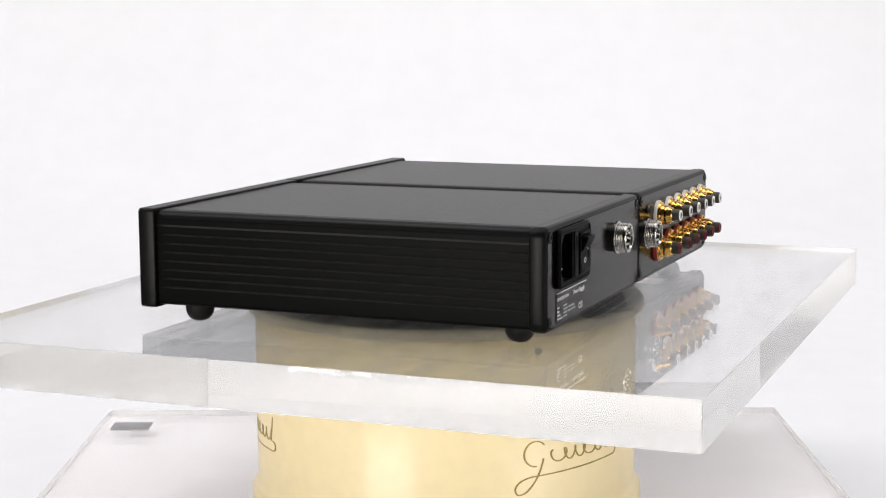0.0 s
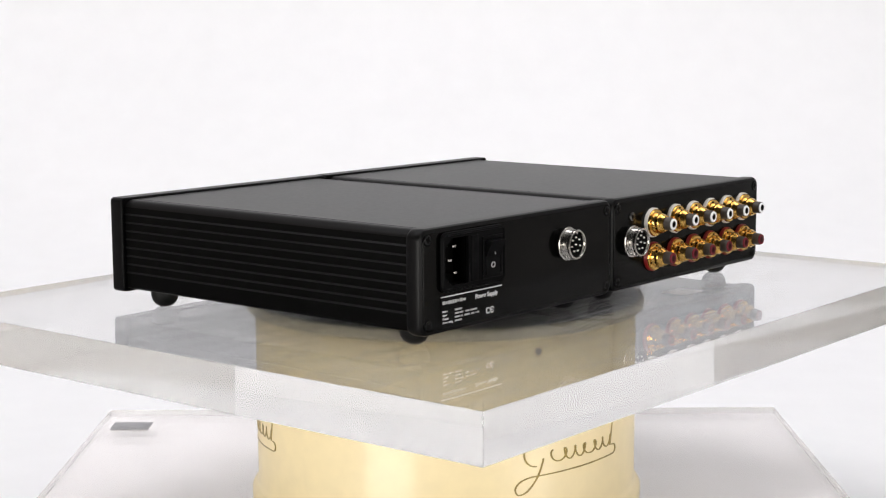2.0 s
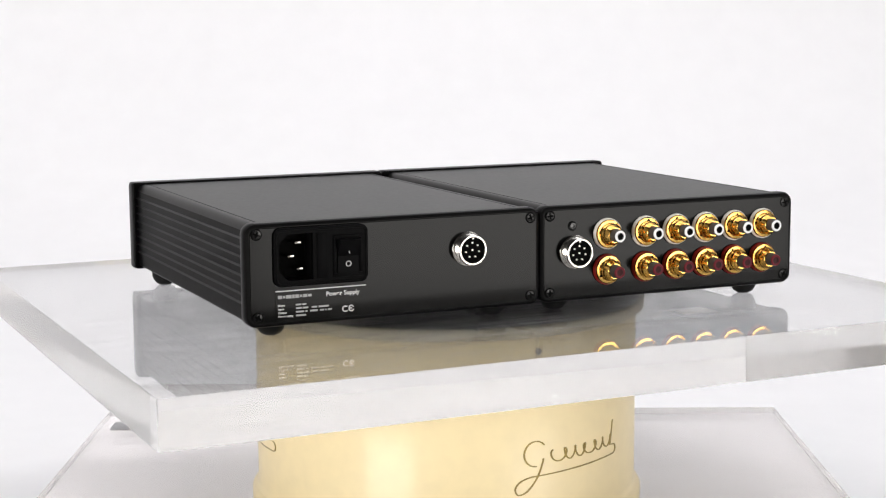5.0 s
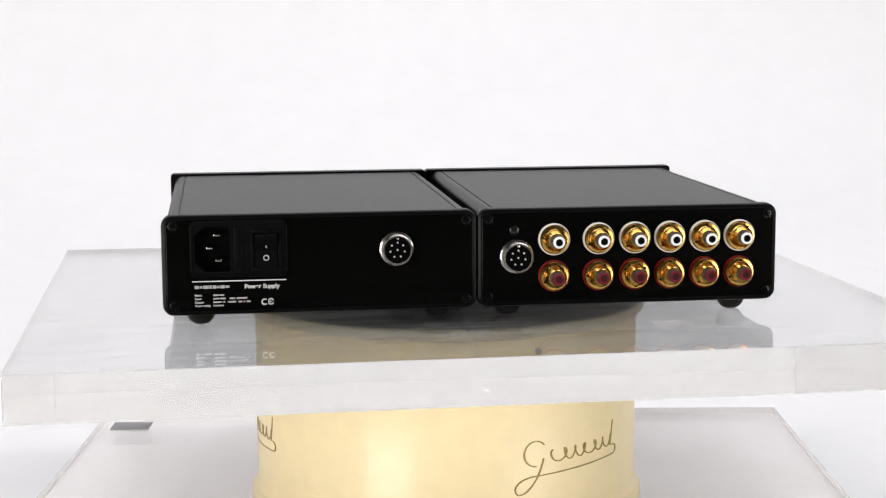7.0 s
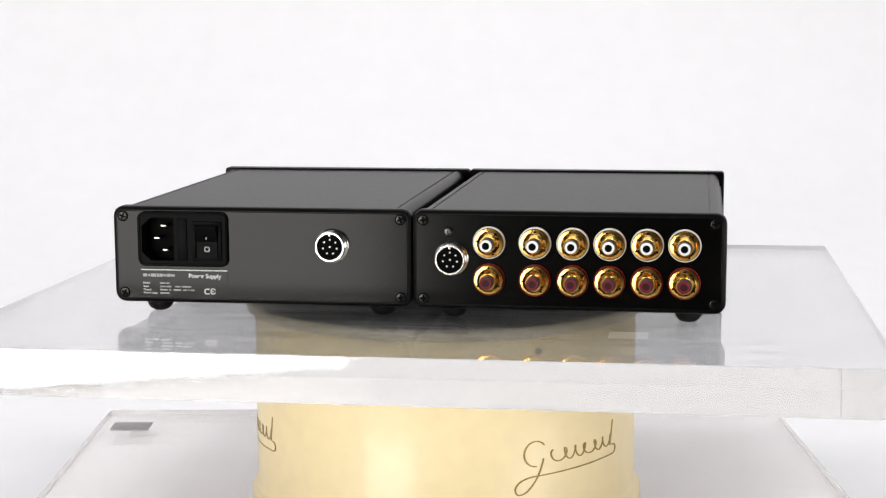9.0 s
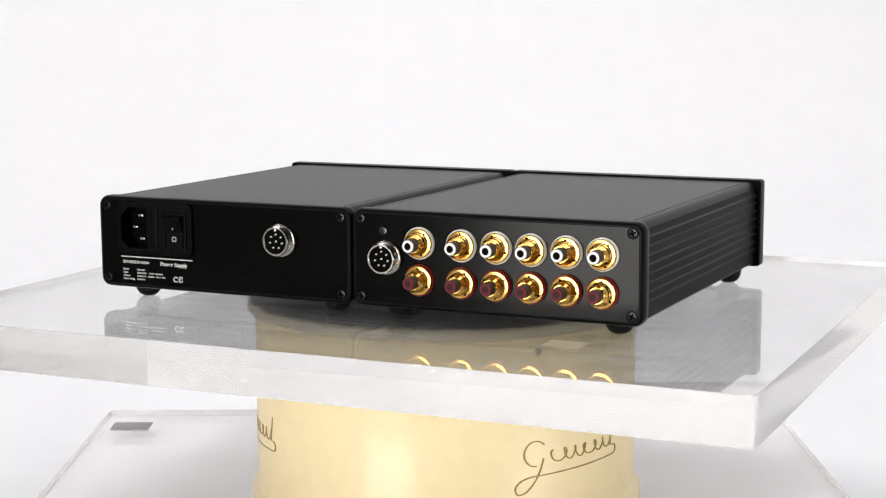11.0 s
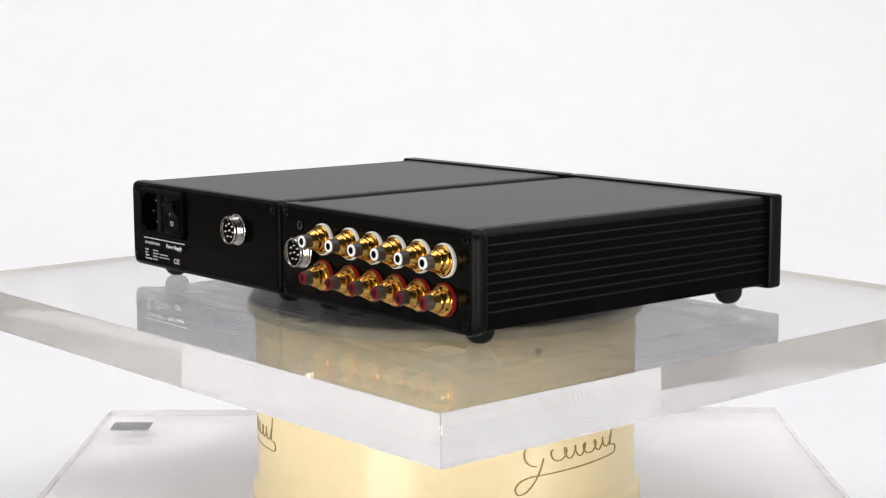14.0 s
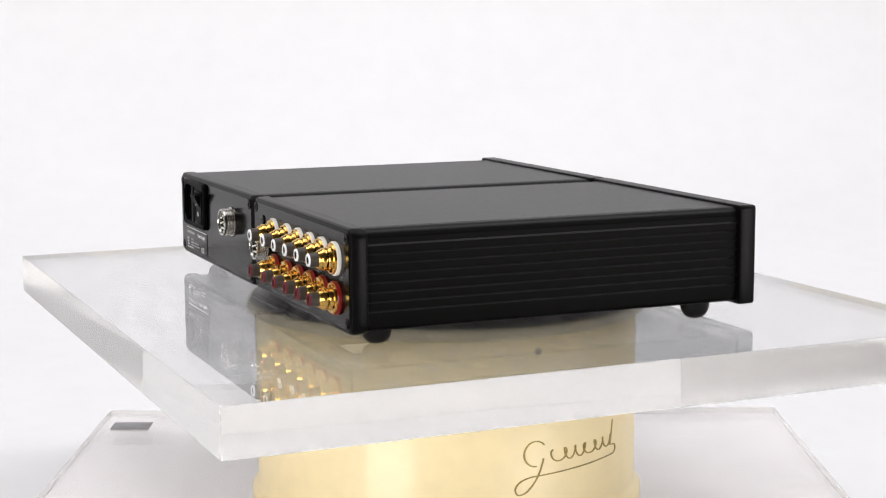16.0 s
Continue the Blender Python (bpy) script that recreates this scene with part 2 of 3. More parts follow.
def build_studio():
    # white paper sweep: table top, curve and back, one sheet with thickness
    bm = bmesh.new()
    prof = [(-0.50, -0.156), (0.95, -0.156)]
    for i in range(1, 13):
        a = radians(90 * i / 12)
        prof.append((0.95 + 0.6 * math.sin(a), -0.156 + 0.6 * (1 - math.cos(a))))
    prof.append((1.55, 1.9))
    # a tongue over the table that widens into a broad cove behind it
    prof[1:1] = [(0.45, -0.156), (0.75, -0.156)]

    def reach(y):
        return 0.84 + 1.9 * min(max((y - 0.45) / 0.5, 0), 1)

    rows = []
    for dz in (0, -0.01):
        rows.append([[bm.verts.new((side * reach(y), y + (0 if dz == 0 else 0.006), z + dz)) for y, z in prof] for side in (-1, 1)])
    n = len(prof)
    (a, b), (c, d) = rows
    for i in range(n - 1):
        bm.faces.new((a[i], b[i], b[i + 1], a[i + 1]))
        bm.faces.new((c[i], c[i + 1], d[i + 1], d[i]))
        bm.faces.new((a[i], a[i + 1], c[i + 1], c[i]))
        bm.faces.new((b[i], d[i], d[i + 1], b[i + 1]))
    bm.faces.new((a[0], c[0], d[0], b[0]))
    bm.faces.new((a[-1], b[-1], d[-1], c[-1]))
    sweep = part("backdrop", bm, M_SWEEP, None)
    for face in sweep.data.polygons:
        face.use_smooth = True
    tagged(sweep, "seamless white paper sweep under and behind the display", "backdrop", kind="structure")
    # unseen room round it; dark south wall and ceiling are added to darken reflections
    x0, x1, y0, y1, z0, z1 = -3.2, 3.2, -3.6, 3.0, -0.40, 2.8
    floor = part("floor", box(x1 - x0, y1 - y0, 0.1, at=((x0 + x1) / 2, (y0 + y1) / 2, z0 - 0.05)), M_FLOOR, None)
    tagged(floor, "plain cream studio floor", "floor", kind="structure")
    tagged(part("ceiling", box(x1 - x0, y1 - y0, 0.1, at=((x0 + x1) / 2, (y0 + y1) / 2, z1 + 0.05)), M_WALL, None), "unseen dark grey ceiling added to darken reflections", "ceiling", kind="structure")
    walls = {}
    for name, w, d, x, y, mat, tone in (
        ("wall_north", x1 - x0, 0.1, 0, y1 + 0.05, M_WALL_EAST, "pale beige painted plain"),
        ("wall_south", x1 - x0, 0.1, 0, y0 - 0.05, M_WALL, "unseen, added dark grey"),
        ("wall_east", 0.1, y1 - y0, x1 + 0.05, (y0 + y1) / 2, M_WALL_EAST, "pale beige painted and partly grey-tiled"),
        ("wall_west", 0.1, y1 - y0, x0 - 0.05, (y0 + y1) / 2, M_WALL_WEST, "pale taupe painted and partly brown-tiled"),
    ):
        walls[name] = part(name, box(w, d, z1 - z0, at=(x, y, (z0 + z1) / 2)), mat, None)
        tagged(walls[name], tone + " studio wall", "wall", kind="structure")
    return walls


WALLS = build_studio()

# ---- the stand ----
PLATE_T = 0.0248


def build_plate():
    ob = thing("display_plate", Matrix(), "thick clear acrylic plate with polished edges on the turntable", "acrylic plate")
    bm = slab(0.4985, 0.424, PLATE_T, 0.0006, 0.00012, 3)
    bmesh.ops.transform(bm, matrix=pose(0, 0, 0, -90), verts=bm.verts)  # lie flat
    p = part("slab", bm, M_ACRYLIC, ob, at=pose(0.002, -0.0075, -PLATE_T, 0, 0, 0.8))
    p.data.materials.append(M_ACRYLIC_EDGE)
    for face in p.data.polygons:  # the sawn edges are less polished than the faces
        face.material_index = 0 if abs(face.normal.z) > 0.9 else 1
    chip = lathe([(0, -0.0002), (0.0006, -0.0002), (0.0008, 0.0002), (0.0004, 0.0004), (0, 0.0004)], 9)
    part("edge_chip", chip, M_SCREW, ob, "small dark speck on the edge", at=pose(0.002 + 0.2482, -0.167, -0.0236, 0, 90, 0))
    for x, y, z, long, rz in ((-0.042, -0.2201, -0.0198, 0.0026, 0), (-0.0105, -0.2197, -0.0165, 0.0034, 0), (-0.032, -0.2200, -0.0053, 0.0022, 0), (-0.2456, -0.116, -0.003, 0.0016, 90), (-0.2451, -0.155, -0.0245, 0.0060, 90)):
        part("edge_fleck", box(long, 0.0004, 0.0003, soft=0.0001), M_DIMINK, ob, "small grey scratch", at=pose(x, y, z, 0, 4, rz))
    return ob


def build_base():
    ob = thing("base_plate", pose(-0.003, 0, -0.131), "thick clear acrylic base plate under the drum", "acrylic plate")
    bm = slab(0.510, 0.427, 0.0248, 0.0012, 0.0004, 3)
    bmesh.ops.transform(bm, matrix=pose(0, 0, 0, -90), verts=bm.verts)
    p = part("slab", bm, M_ACRYLIC_OLD, ob, at=pose(0, -0.0015, -0.0248))
    p.data.materials.append(M_ACRYLIC_OLD_EDGE)
    for face in p.data.polygons:
        face.material_index = 0 if abs(face.normal.z) > 0.9 else 1
    p.visible_shadow = False
    part("grey_patch", box(0.028, 0.021, 0.0008, soft=0.0002), M_PAD, ob, "grey rectangular patch", at=pose(-0.229, 0.160, 0.00042))
    return ob


DRUM_R = 0.1190


def on_drum(phi, z, out):
    r = DRUM_R + out
    return (r * math.sin(phi), -r * math.cos(phi), z)


def ribbon(points, width, thick=0.0004):
    """A flat stroke along points (angle, height) that lies on the drum's side."""
    bm = bmesh.new()
    rows = []
    n = len(points)
    for i, (p, z) in enumerate(points):
        a, b = points[max(i - 1, 0)], points[min(i + 1, n - 1)]
        tx, tz = (b[0] - a[0]) * DRUM_R, b[1] - a[1]
        l = math.hypot(tx, tz) or 1
        nx, nz = -tz / l, tx / l
        w = width * (0.62 + 0.38 * abs(nx)) / 2
        rows.append([bm.verts.new(on_drum(p + s * nx * w / DRUM_R, z + s * nz * w, o)) for s, o in ((-1, -0.0003), (-1, thick), (1, thick), (1, -0.0003))])
    for a, b in zip(rows, rows[1:]):
        for i in range(4):
            bm.faces.new((a[i], a[(i + 1) % 4], b[(i + 1) % 4], b[i]))
    bm.faces.new(rows[0][::-1])
    bm.faces.new(rows[-1])
    return bm


def flourish(start, z0):
    """A decorative gilt scroll: a large loop, a row of running waves, a rising tail and an underline."""
    mm = 0.00108 / DRUM_R
    pts = []
    for i in range(15):  # opening bowl
        a = radians(40 + 235 * i / 14)
        pts.append((start + (12.6 + 6.8 * math.cos(a)) * mm, z0 + 0.001 * (12.2 + 7.4 * math.sin(a))))
    bowl = list(pts)
    down = []  # descender that loops back into the underline

    def bend(p, q, r):
        for i in range(10):
            t = i / 9
            x, z = ((1 - t) ** 2 * a + 2 * t * (1 - t) * b + t * t * c for a, b, c in zip(p, q, r))
            down.append((start + x * mm, z0 + 0.001 * z))

    bend((17.4, 9.0), (15.0, -3), (7.5, -9.5))
    bend((7, -9.8), (1.2, -13), (0.7, -7.5))
    bend((0.8, -7), (2.2, -2.2), (11, -1.0))
    wave = []
    for i in range(121):
        s = i / 120
        a = 2 * math.pi * 6 * s
        swing = 3.1 if (s < 0.16 or 0.5 < s < 0.67) else 1.5  # closed loops among open arches
        wave.append((start + (23.5 + 45.5 * s - swing * math.sin(a)) * mm, z0 + 0.001 * (9.6 + 0.8 * s + 3.6 * math.cos(a) * (1 - 0.1 * s))))
    tail = [(start + (69.0 + 2.6 * i / 8) * mm, z0 + 0.001 * (7 + 15 * i / 8)) for i in range(9)]
    under = [(start + (10 + 62 * i / 24) * mm, z0 + 0.001 * (-1.1 + 2.4 * i / 24)) for i in range(25)]
    for i in range(9):
        a = radians(-90 + 200 * i / 8)
        under.append((start + (72 + 3 * math.cos(a)) * mm, z0 + 0.001 * (4.2 + 2.9 * math.sin(a))))
    return bowl, down, wave, tail, under


def build_drum():
    ob = thing("display_drum", pose(0, 0, -0.131), "round cream lacquered drum with gilt scrollwork on a base plate", "display drum")
    h = 0.131 - 0.032
    prof = [(0, 0), (0.1217, 0), (0.1229, 0.0010), (0.1229, 0.0062), (0.1222, 0.0074), (0.1204, 0.0082), (0.1194, 0.0095), (DRUM_R, 0.0125), (DRUM_R, h - 0.0012), (DRUM_R - 0.0012, h), (0, h)]
    part("shell", lathe(prof, 160), M_CREAM, ob, smooth=50)
    for k in range(3):
        for stroke in flourish(radians(18.8 + 116.9 * (k - 1)), 0.0390):
            part("scroll_stroke", ribbon(stroke, 0.0010), M_GILT, ob, "gilt painted scroll line")
    p = on_drum(math.asin(0.0522 / DRUM_R), h - 0.0085, 0)
    s = lathe([(0.0020, -0.001), (0.0020, 0.0007), (0.0017, 0.0009), (0.0010, 0.0009), (0.0008, 0.0002), (0, 0.0002)], 20)
    part("set_screw", s, M_GREYSTEEL, ob, "small dark grub screw", at=Matrix.Translation(p) @ pose(0, 0, 0, 0, 0, math.degrees(math.asin(0.0522 / DRUM_R))) @ FACE)
    return ob


def build_disc():
    ob = thing("turntable_disc", pose(0, 0, -0.032), "worn grey turning disc between drum and clear plate", "turntable")
    part("platter", lathe([(0, 0.0004), (0.1206, 0.0004), (0.1206, 0.0066), (0.1198, 0.0068), (0, 0.0068)], 128), M_DISC, ob, "scratched grey disc face")
    rim = [(0.1207, 0.0), (0.1228, 0), (0.1242, 0.0012), (0.1242, 0.0046), (0.1235, 0.0062), (0.1224, 0.0068), (0.1214, 0.0068), (0.1208, 0.0062), (0.1207, 0.0)]
    part("rim", lathe(rim, 128), M_RIM, ob, "rounded dull cream rim")
    return ob


PLATE, BASE, DRUM, DISC = build_plate(), build_base(), build_drum(), build_disc()

# ---- the two audio units ----
BOX_H, BACK_Y, FRONT_Y, FOOT_H = 0.0547, -0.1250, 0.1128, 0.0079
REAR_T, FRONT_T = 0.0095, 0.0100


def case_profile(w, h):
    """Extruded case, seen from behind: flat top and floor, rounded shoulders, ribbed flanks."""
    r, half = 0.0055, w / 2
    right = []
    for i in range(7):
        a = radians(90 - 90 * i / 6)
        right.append((half - r + r * math.cos(a), h - r + r * math.sin(a)))
    z = h - r - 0.0022
    pitch, proud, wide = 0.0049, 0.0011, 0.0016
    while z - wide > 0.005:
        right += [(half, z), (half + proud, z - 0.0009), (half + proud, z - 0.0011), (half, z - 0.0012)]
        z -= pitch
    for i in range(4):
        a = radians(-90 * i / 3)
        right.append((half - 0.002 + 0.002 * math.cos(a), 0.002 + 0.002 * math.sin(a)))
    # fine seam groove along the top, near each shoulder
    top = [(half - r - 0.0012, h), (half - r - 0.0014, h - 0.0006), (half - r - 0.0020, h - 0.0006), (half - r - 0.0022, h)]
    side = top[::-1] + right
    return side + [(-x, z) for x, z in reversed(side)]


def build_case(unit, w, front_w):
    inset, drop, top_drop = 0.0026, 0.0016, 0.0005
    prof = case_profile(w - 2 * inset, BOX_H - drop - top_drop)
    y0, y1 = BACK_Y + REAR_T - 0.0005, FRONT_Y - FRONT_T + 0.0005
    bm = loft([[(x, y, z + FOOT_H + drop) for x, z in prof] for y in (y0, y1)])
    case = part("case", bm, M_BODY, unit, "black anodised case with ribbed sides", smooth=25)
    case.data.materials.append(M_FLANK)
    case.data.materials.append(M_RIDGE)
    for face in case.data.polygons:  # dimmed side rails, up-facing ridge slopes lightened as if lit, a separate top sheet
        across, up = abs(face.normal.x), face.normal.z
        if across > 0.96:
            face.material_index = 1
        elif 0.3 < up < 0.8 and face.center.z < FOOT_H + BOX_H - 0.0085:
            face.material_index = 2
    zc = FOOT_H + BOX_H / 2
    part("front_panel", slab(front_w, BOX_H + 0.0008, FRONT_T, 0.0022, 0.0009), M_BEZEL, unit, "thick black front panel", at=pose(0, FRONT_Y, zc + 0.0004))
    part("rear_bezel", slab(w, BOX_H, REAR_T, 0.0060, 0.0020, 8), M_BEZEL, unit, "rounded black rear bezel", at=pose(0, BACK_Y + REAR_T, zc))
    part("rear_panel", slab(w - 0.0052, BOX_H - 0.0052, 0.0006, 0.0040, 0.0002, 6), M_PLATE, unit, "satin black rear plate", at=pose(0, BACK_Y + 0.0002, zc))
    for sx in (-1, 1):
        for sz in (-1, 1):
            s = build_screw(unit, pose(sx * (w / 2 - 0.0062), BACK_Y - 0.0004, zc + sz * (BOX_H / 2 - 0.0056), 0, random.uniform(-40, 40), 0) @ FACE)
    for sx in (-1, 1):
        for y, inset_x in ((-0.1045, 0.0200), (0.0830, 0.0138)):
            f = lathe([(0, FOOT_H + 0.0016), (0.0080, FOOT_H + 0.0016), (0.0080, 0.0066), (0.0074, 0.0040), (0.0058, 0.0016), (0.0034, 0.0002), (0, 0)], 28)
            part("foot", f, M_RUBBER, unit, "round black rubber foot", at=pose(sx * (w / 2 - inset_x), y, 0))


def build_screw(unit, at):
    bm = lathe([(0.0027, -0.0005), (0.0027, 0.0001), (0.0025, 0.0004), (0.0021, 0.0005), (0, 0.0005)], 20)
    s = part("screw", bm, M_SCREW, unit, "black cross-head screw", at=at)
    # raised black cross and ring paint the shade of slot and countersink
    c = box(0.0037, 0.0010, 0.0002, at=(0, 0, 0.00048))
    box(0.0010, 0.0037, 0.0002, bm=c, at=(0, 0, 0.00050))
    part("slot_shade", c, M_HOLE, s)
    part("countersink_shade", lathe([(0.0026, -0.0002), (0.0031, -0.0002), (0.0031, 0.00015), (0.0029, 0.0002), (0.0026, 0.0001), (0.0026, -0.0002)], 24), M_HOLE, s, "raised black ring for the shade of a countersink")
    return s


def build_din(unit, x, z):
    """Round threaded multi-pin socket."""
    prof = [(0.0, -0.0012), (0.0094, -0.0012), (0.0094, 0.0006), (0.0089, 0.0010), (0.0080, 0.0011)]
    for i in range(4):
        prof += [(0.0084, 0.0016 + i * 0.0010), (0.0078, 0.0021 + i * 0.0010)]
    prof += [(0.0084, 0.0058), (0.0084, 0.0066), (0.0080, 0.0070), (0.0073, 0.0070), (0.0070, 0.0066), (0.0069, 0.0030), (0, 0.0030)]
    c = part("socket", lathe(prof, 40), M_STEEL, unit, "nickel-plated threaded multi-pin socket", at=on_panel(x, BACK_Y - 0.0004, z))
    part("insulator", lathe([(0, 0.0031), (0.00685, 0.0031), (0.00685, 0.0054), (0, 0.0054)], 28), M_HOLE, c, "black insulator")
    part("key", box(0.0014, 0.0016, 0.0022, at=(0, 0.0064, 0.0056), soft=0.0003), M_STEEL, c)
    pin = finish(lathe([(0.00052, 0.0050), (0.00052, 0.0061), (0.0003, 0.0064), (0, 0.0064)], 10), M_PIN, "pin")
    part("pin", pin, M_PIN, c, at=pose(0, 0, 0))
    for k in range(7):
        a = 2 * math.pi * (k + 0.5) / 7 - math.pi / 2
        part("pin", pin, M_PIN, c, at=pose(0.0040 * math.cos(a), 0.0040 * math.sin(a), 0))
    return c


def build_power_unit():
    w, cx = 0.1714, -0.0853
    u = thing("power_supply_unit", pose(cx, 0.0005, 0, 0, 0, 0.08), "black metal audio power supply with mains inlet and ribbed sides", "power supply")
    build_case(u, w, 0.1724)
    y = BACK_Y - 0.0005
    x0, z1 = -0.1548 - cx, 0.0593  # top left corner of the inlet module

    def at(mx, mz, out=0.0):
        return pose(x0 + mx * 0.001, y - out, z1 - mz * 0.001)

    # inlet module: one moulded block with rounded corners and a raised lip
    inlet = part("power_inlet", slab(0.0524, 0.0308, 0.0020, 0.0042, 0.0007, 8), M_SWITCH, u, "black mains inlet with rocker switch", at=at(25, 15))
    lip = []
    for inset, py in ((0.0, -0.0017), (0.0003, -0.0025), (0.0009, -0.0025), (0.0012, -0.0017)):
        lip.append([(px, py, pz) for px, pz in outline(0.0510 - 2 * inset, 0.0294 - 2 * inset, 0.0036 - inset, 8)])
    part("frame", loft(lip + lip[:1], cap=False), M_SWITCH, inlet)
    # keyed socket: a deep opening with cut corners, cut through module, plate and bezel
    keyed = [(-23.6, 7.2), (-18.4, 12.2), (-4.8, 12.2), (-4.8, -12.2), (-18.4, -12.2), (-23.6, -7.2)]
    well = loft([[(px * 0.001, py, pz * 0.001) for px, pz in keyed] for py in (-0.004, 0.0088)])
    cutter = part("cutter", well, M_HOLE, u, at=at(25, 15))
    for ob in [inlet] + [o for o in u.children if o.name.startswith(("rear_panel", "rear_bezel"))]:
        cut(ob, cutter)
    bpy.data.objects.remove(cutter)
    part("socket_floor", box(0.0186, 0.0003, 0.0246, at=((10.8 - 25) * 0.001, 0.0085, 0)), M_HOLE, inlet, "dark socket floor")
    part("fuse_drawer", box(0.0056, 0.0014, 0.0240, at=((25.1 - 25) * 0.001, -0.0019, 0), soft=0.0003), M_SWITCH, inlet, "black fuse drawer")
    for mx, mz in ((13.2, 7.8), (9.2, 14.8), (14.0, 21.6)):
        part("pin", box(0.0034, 0.0070, 0.0012, at=((mx - 25) * 0.001, 0.0049, (15 - mz) * 0.001), soft=0.0002), M_STEEL, inlet, "bright metal blade")
    sw = bmesh.new()
    for a, b, c, d in ((31.3, 4.6, 47.9, 6.4), (31.3, 25.0, 47.9, 26.8), (31.3, 6.4, 33.1, 25.0), (46.1, 6.4, 47.9, 25.0)):
        box((c - a) * 0.001, 0.0010, (d - b) * 0.001, bm=sw, at=(((a + c) / 2 - 25) * 0.001, -0.0024, (15 - (b + d) / 2) * 0.001), soft=0.0003)
    part("switch_frame", sw, M_SWITCH, inlet)
    # rocker: a wedge with its upper half pressed out
    rx0, rx1 = (33.7 - 25) * 0.001, (45.5 - 25) * 0.001
    prof = [(-0.0006, 0.0080), (-0.0066, 0.0080), (-0.0062, 0.0062), (-0.0025, -0.0010), (-0.0030, -0.0100), (-0.0006, -0.0100)]
    bm = loft([[(x, py, pz) for py, pz in prof] for x in (rx0, rx1)])
    part("rocker", bm, M_SWITCH, inlet, "glossy black rocker", smooth=20)
    tilt = math.degrees(math.atan2(0.0037, 0.0072))
    m = words("on_mark", "I", 0.0042, M_INK, u, at(39.6, 13.4, 0.00395) @ pose(0, 0, 0, 90 - tilt))
    words("off_mark", "O", 0.0044, M_INK, u, at(39.6, 20.3, 0.00288) @ pose(0, 0, 0, 93.2))
    # printed label
    ly = y - 0.0002

    def bar(name, xa, xb, z, h, mat):
        part(name, box(xb - xa, 0.00016, h, at=((xa + xb) / 2 - cx, ly - 0.00008, z)), mat, u)

    part("label_plate", box(0.0506, 0.0003, 0.0160, at=(-0.1298 - cx, ly + 0.0001, 0.0190)), M_PLATE, u, "black printed rating label")
    bar("label_rule", -0.1550, -0.1046, 0.0267, 0.0006, M_INK)
    for a, b, h in ((-0.1538, -0.1515, 0.0022), (-0.1511, -0.1497, 0.0016), (-0.1493, -0.1463, 0.0022), (-0.1459, -0.1446, 0.0024), (-0.1442, -0.1422, 0.0022), (-0.1418, -0.1404, 0.0016), (-0.1400, -0.1377, 0.0022), (-0.1373, -0.1352, 0.0016)):
        bar("label_bar", a, b, 0.0236, h * 0.8, M_DIMINK)
    words("label_words", "Power Supply", 0.0033, M_INK, u, pose(-0.1177 - cx, ly - 0.0001, 0.0234, 90), 0.00009, 1.03)
    for z, text, spans in (
        (0.0191, "Model", ((-0.1440, -0.1410), (-0.1405, -0.1382))),
        (0.0172, "Input", ((-0.1440, -0.1408), (-0.1402, -0.1372), (-0.1353, -0.1322), (-0.1314, -0.1258))),
        (0.0153, "Output", ((-0.1440, -0.1395), (-0.1388, -0.1376), (-0.1362, -0.1318), (-0.1306, -0.1284), (-0.1277, -0.1270), (-0.1262, -0.1240))),
        (0.0134, "Power rating", ((-0.1440, -0.1384),)),
    ):
        for ob in (words("label_words", text, 0.00155, M_INK, u, Matrix(), 0.00004, 1.0),):
            half = max(v.co.x for v in ob.data.vertices)
            ob.matrix_basis = pose(-0.1538 + half - cx, ly - 0.0001, z, 90)
        for a, b in spans:
            bar("label_bar", a, b, z, 0.0009, M_DIMINK)
    words("conformity_mark", "C", 0.0046, M_INK, u, pose(-0.1167 - cx, ly - 0.0001, 0.0146, 90), 0.0001, 1.0)
    words("conformity_mark", "\u0404", 0.0046, M_INK, u, pose(-0.1131 - cx, ly - 0.0001, 0.0146, 90), 0.0001, 1.0)
    build_din(u, -0.0443 - cx, 0.0421)
    return u


def build_jack(unit, x, z, colour, ring, label, me):
    j = part("phono_jack", me["body"], M_GOLD, unit, label, at=on_panel(x, BACK_Y - 0.0004, z) @ pose(0, 0, 0, 0, 0, random.uniform(0, 360)))
    part("washer", me["washer" + colour], None, j, colour + " insulating washer")
    part("barrel", me["barrel"], None, j, "dark grey-brown insulated barrel")
    part("ring", me["ring" + colour], None, j, ring)
    part("core", me["core" + colour], None, j)
    for k in range(3):
        a = radians(120 * k)
        part("notch_shade", me["notch_shade"], None, j, at=pose(0.0066 * math.cos(a), 0.0066 * math.sin(a), 0.0036))


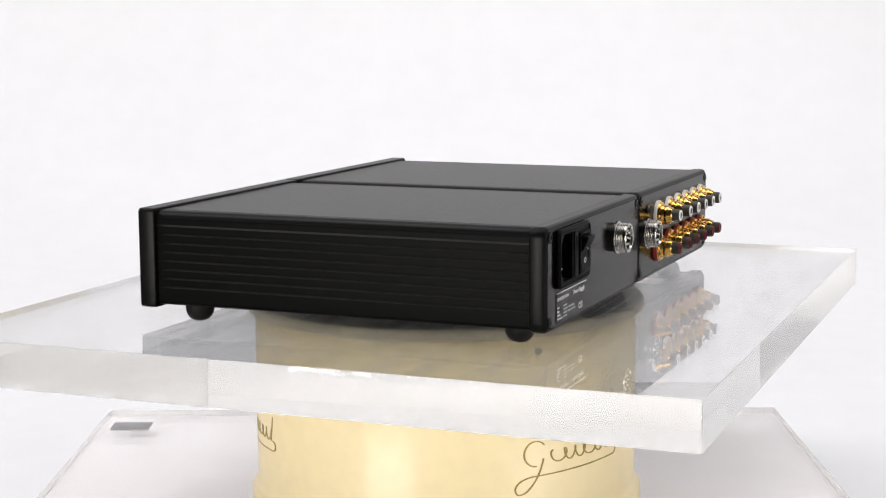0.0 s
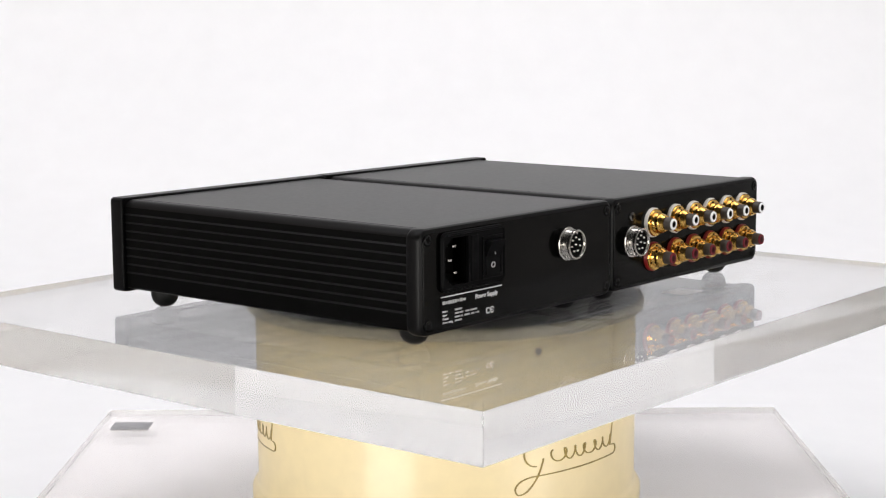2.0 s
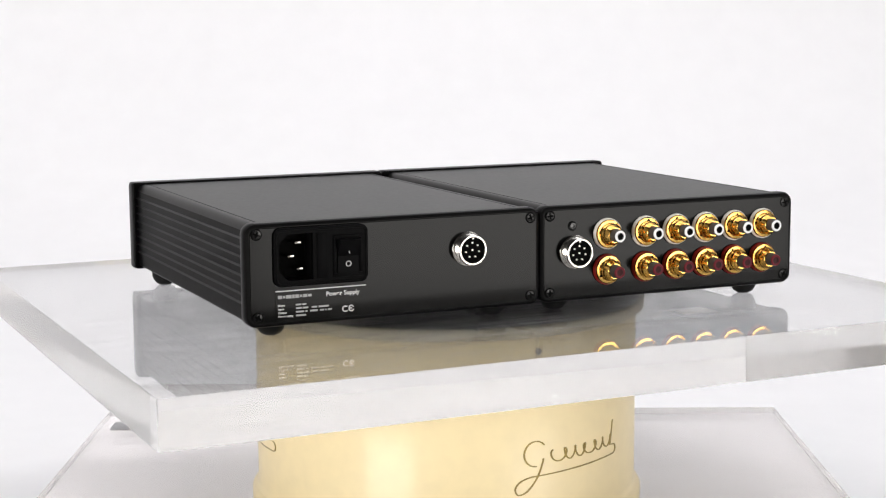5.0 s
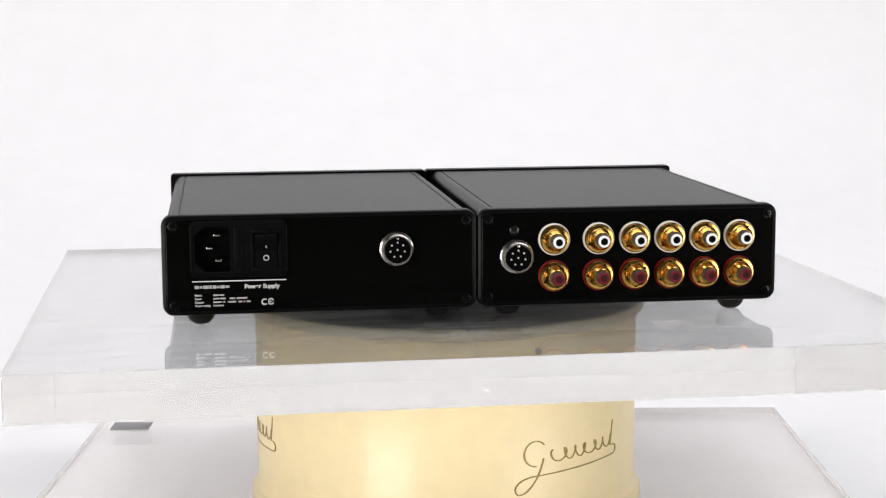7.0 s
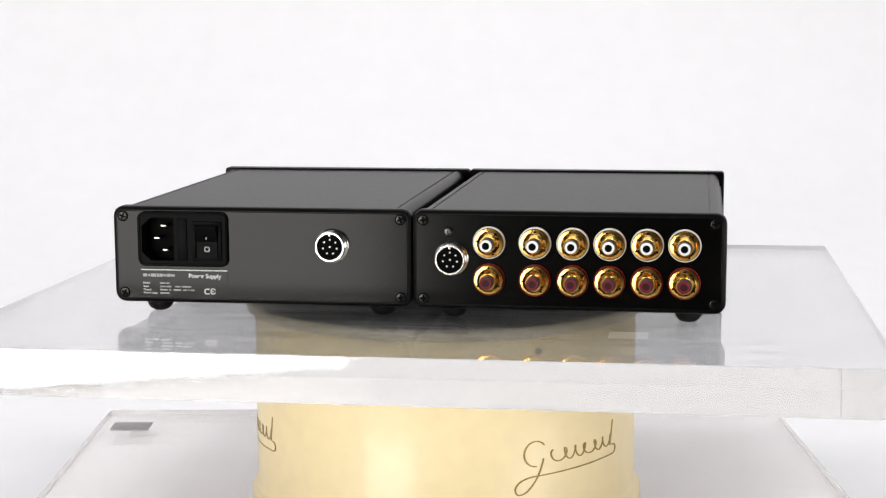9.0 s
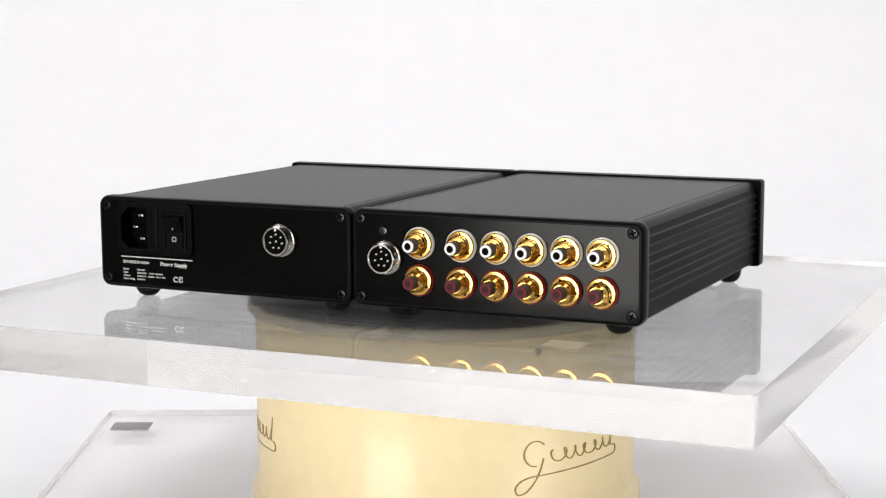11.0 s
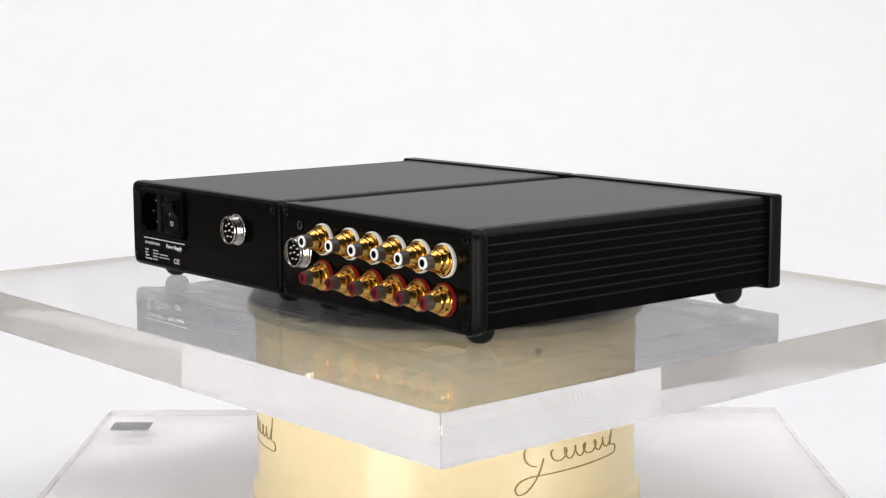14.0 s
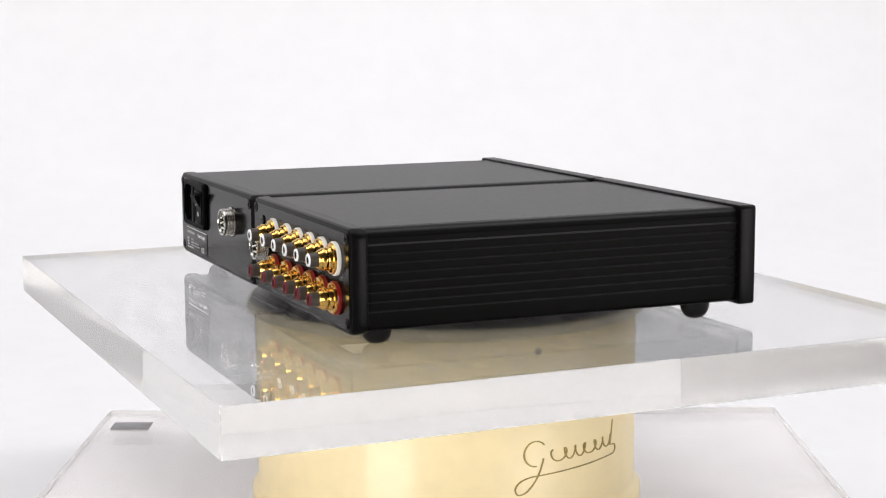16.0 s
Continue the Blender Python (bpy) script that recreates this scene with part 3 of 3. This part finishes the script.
def build_preamp():
    w, cx = 0.1708, 0.0867
    u = thing("preamplifier_unit", pose(cx, 0.0008, 0, 0, 0, -0.25), "black metal preamplifier with two rows of gold phono sockets", "preamplifier")
    build_case(u, w, 0.1722)
    build_din(u, 0.0232 - cx, 0.0360)
    part("sticker", box(0.022, 0.018, 0.0003, soft=0.00008), M_WHITE, u, "pale paper sticker under the case", at=pose(0.0325, -0.1005, FOOT_H + 0.00145))
    part("led_plug", lathe([(0.0027, -0.0005), (0.0027, 0.0006), (0.0022, 0.0009), (0.0011, 0.0009), (0.0009, 0.0001), (0, 0.0001)], 20), M_GLOSSBLACK, u, "small black blanking plug", at=on_panel(0.0218 - cx, BACK_Y - 0.0004, 0.0508))
    me = {
        "body": finish(lathe([(0, 0.0016), (0.0081, 0.0016), (0.0082, 0.0026), (0.0078, 0.0033), (0.0064, 0.0035), (0.0062, 0.0047), (0.0057, 0.0054), (0.0060, 0.0063), (0.0058, 0.0078), (0.0050, 0.0086), (0.0047, 0.0098), (0.0043, 0.0102), (0, 0.0102)], 36), M_GOLD, "phono_jack"),
        "barrel": finish(lathe([(0, 0.0090), (0.0039, 0.0090), (0.0038, 0.0105), (0.0037, 0.0136), (0.0036, 0.0143), (0.0034, 0.0146), (0, 0.0146)], 28), M_BARREL, "barrel"),
        # black plug paints the shade in the white ring's hole
        "corewhite": finish(lathe([(0, 0.0135), (0.0020, 0.0135), (0.0020, 0.0148), (0, 0.0148)], 16), M_HOLE, "core"),
        "corered": finish(lathe([(0, 0.0135), (0.0020, 0.0135), (0.0020, 0.0148), (0, 0.0148)], 16), M_REDCORE, "core"),
        # small black stud paints the shade of a notch
        "notch_shade": finish(lathe([(0.0006, -0.0006), (0.0006, 0.0002), (0, 0.0002)], 10), M_HOLE, "notch_shade"),
    }
    for colour, mat, tip in (("white", M_WHITE, M_TIP), ("red", M_RED, M_DARKRED)):
        r = 0.0089 if colour == "white" else 0.0088
        me["washer" + colour] = finish(lathe([(0, -0.0006), (r, -0.0006), (r, 0.0015), (r - 0.0004, 0.0020), (0, 0.0020)], 36), mat, "washer")
        me["ring" + colour] = finish(lathe([(0.0020, 0.0137), (0.0033, 0.0137), (0.0033, 0.0150), (0.0031, 0.0153), (0.0020, 0.0153)], 28), tip, "ring")
    for i, x in enumerate((0.0441, 0.0692, 0.0898, 0.1098, 0.1299, 0.1498)):
        build_jack(u, x - cx, 0.0452, "white", "white end ring", "gold-plated phono socket with white ring", me)
        build_jack(u, x - cx, 0.0248, "red", "dark red end ring", "gold-plated phono socket with red ring", me)
    return u


POWER, PREAMP = build_power_unit(), build_preamp()


def lay_wall_tiles():
    """Square tiles with pale joints on parts of the side walls, one mesh for each wall."""
    size, joint = 0.40, 0.012
    for wall, x, first, count, mat in ((WALLS["wall_west"], -3.2, 0.36, 7, M_TILE_BROWN), (WALLS["wall_east"], 3.2, -3.40, 6, M_TILE_GREY)):
        me = finish(box(0.012, size - joint, size - joint, soft=0.002), mat, "tile")
        for i in range(count):
            for k in range(6):
                part("tile", me, mat, wall, at=Matrix.Translation((x, first + size * i, -0.19 + size * k)))


lay_wall_tiles()


def motions():
    """The disc, the clear plate and both units turn together at a steady speed."""
    for ob in (DISC, PLATE, POWER, PREAMP):
        rest = ob.matrix_basis.copy()
        walk(ob, [(t, turn(t) @ rest) for t in WOBBLE])


motions()
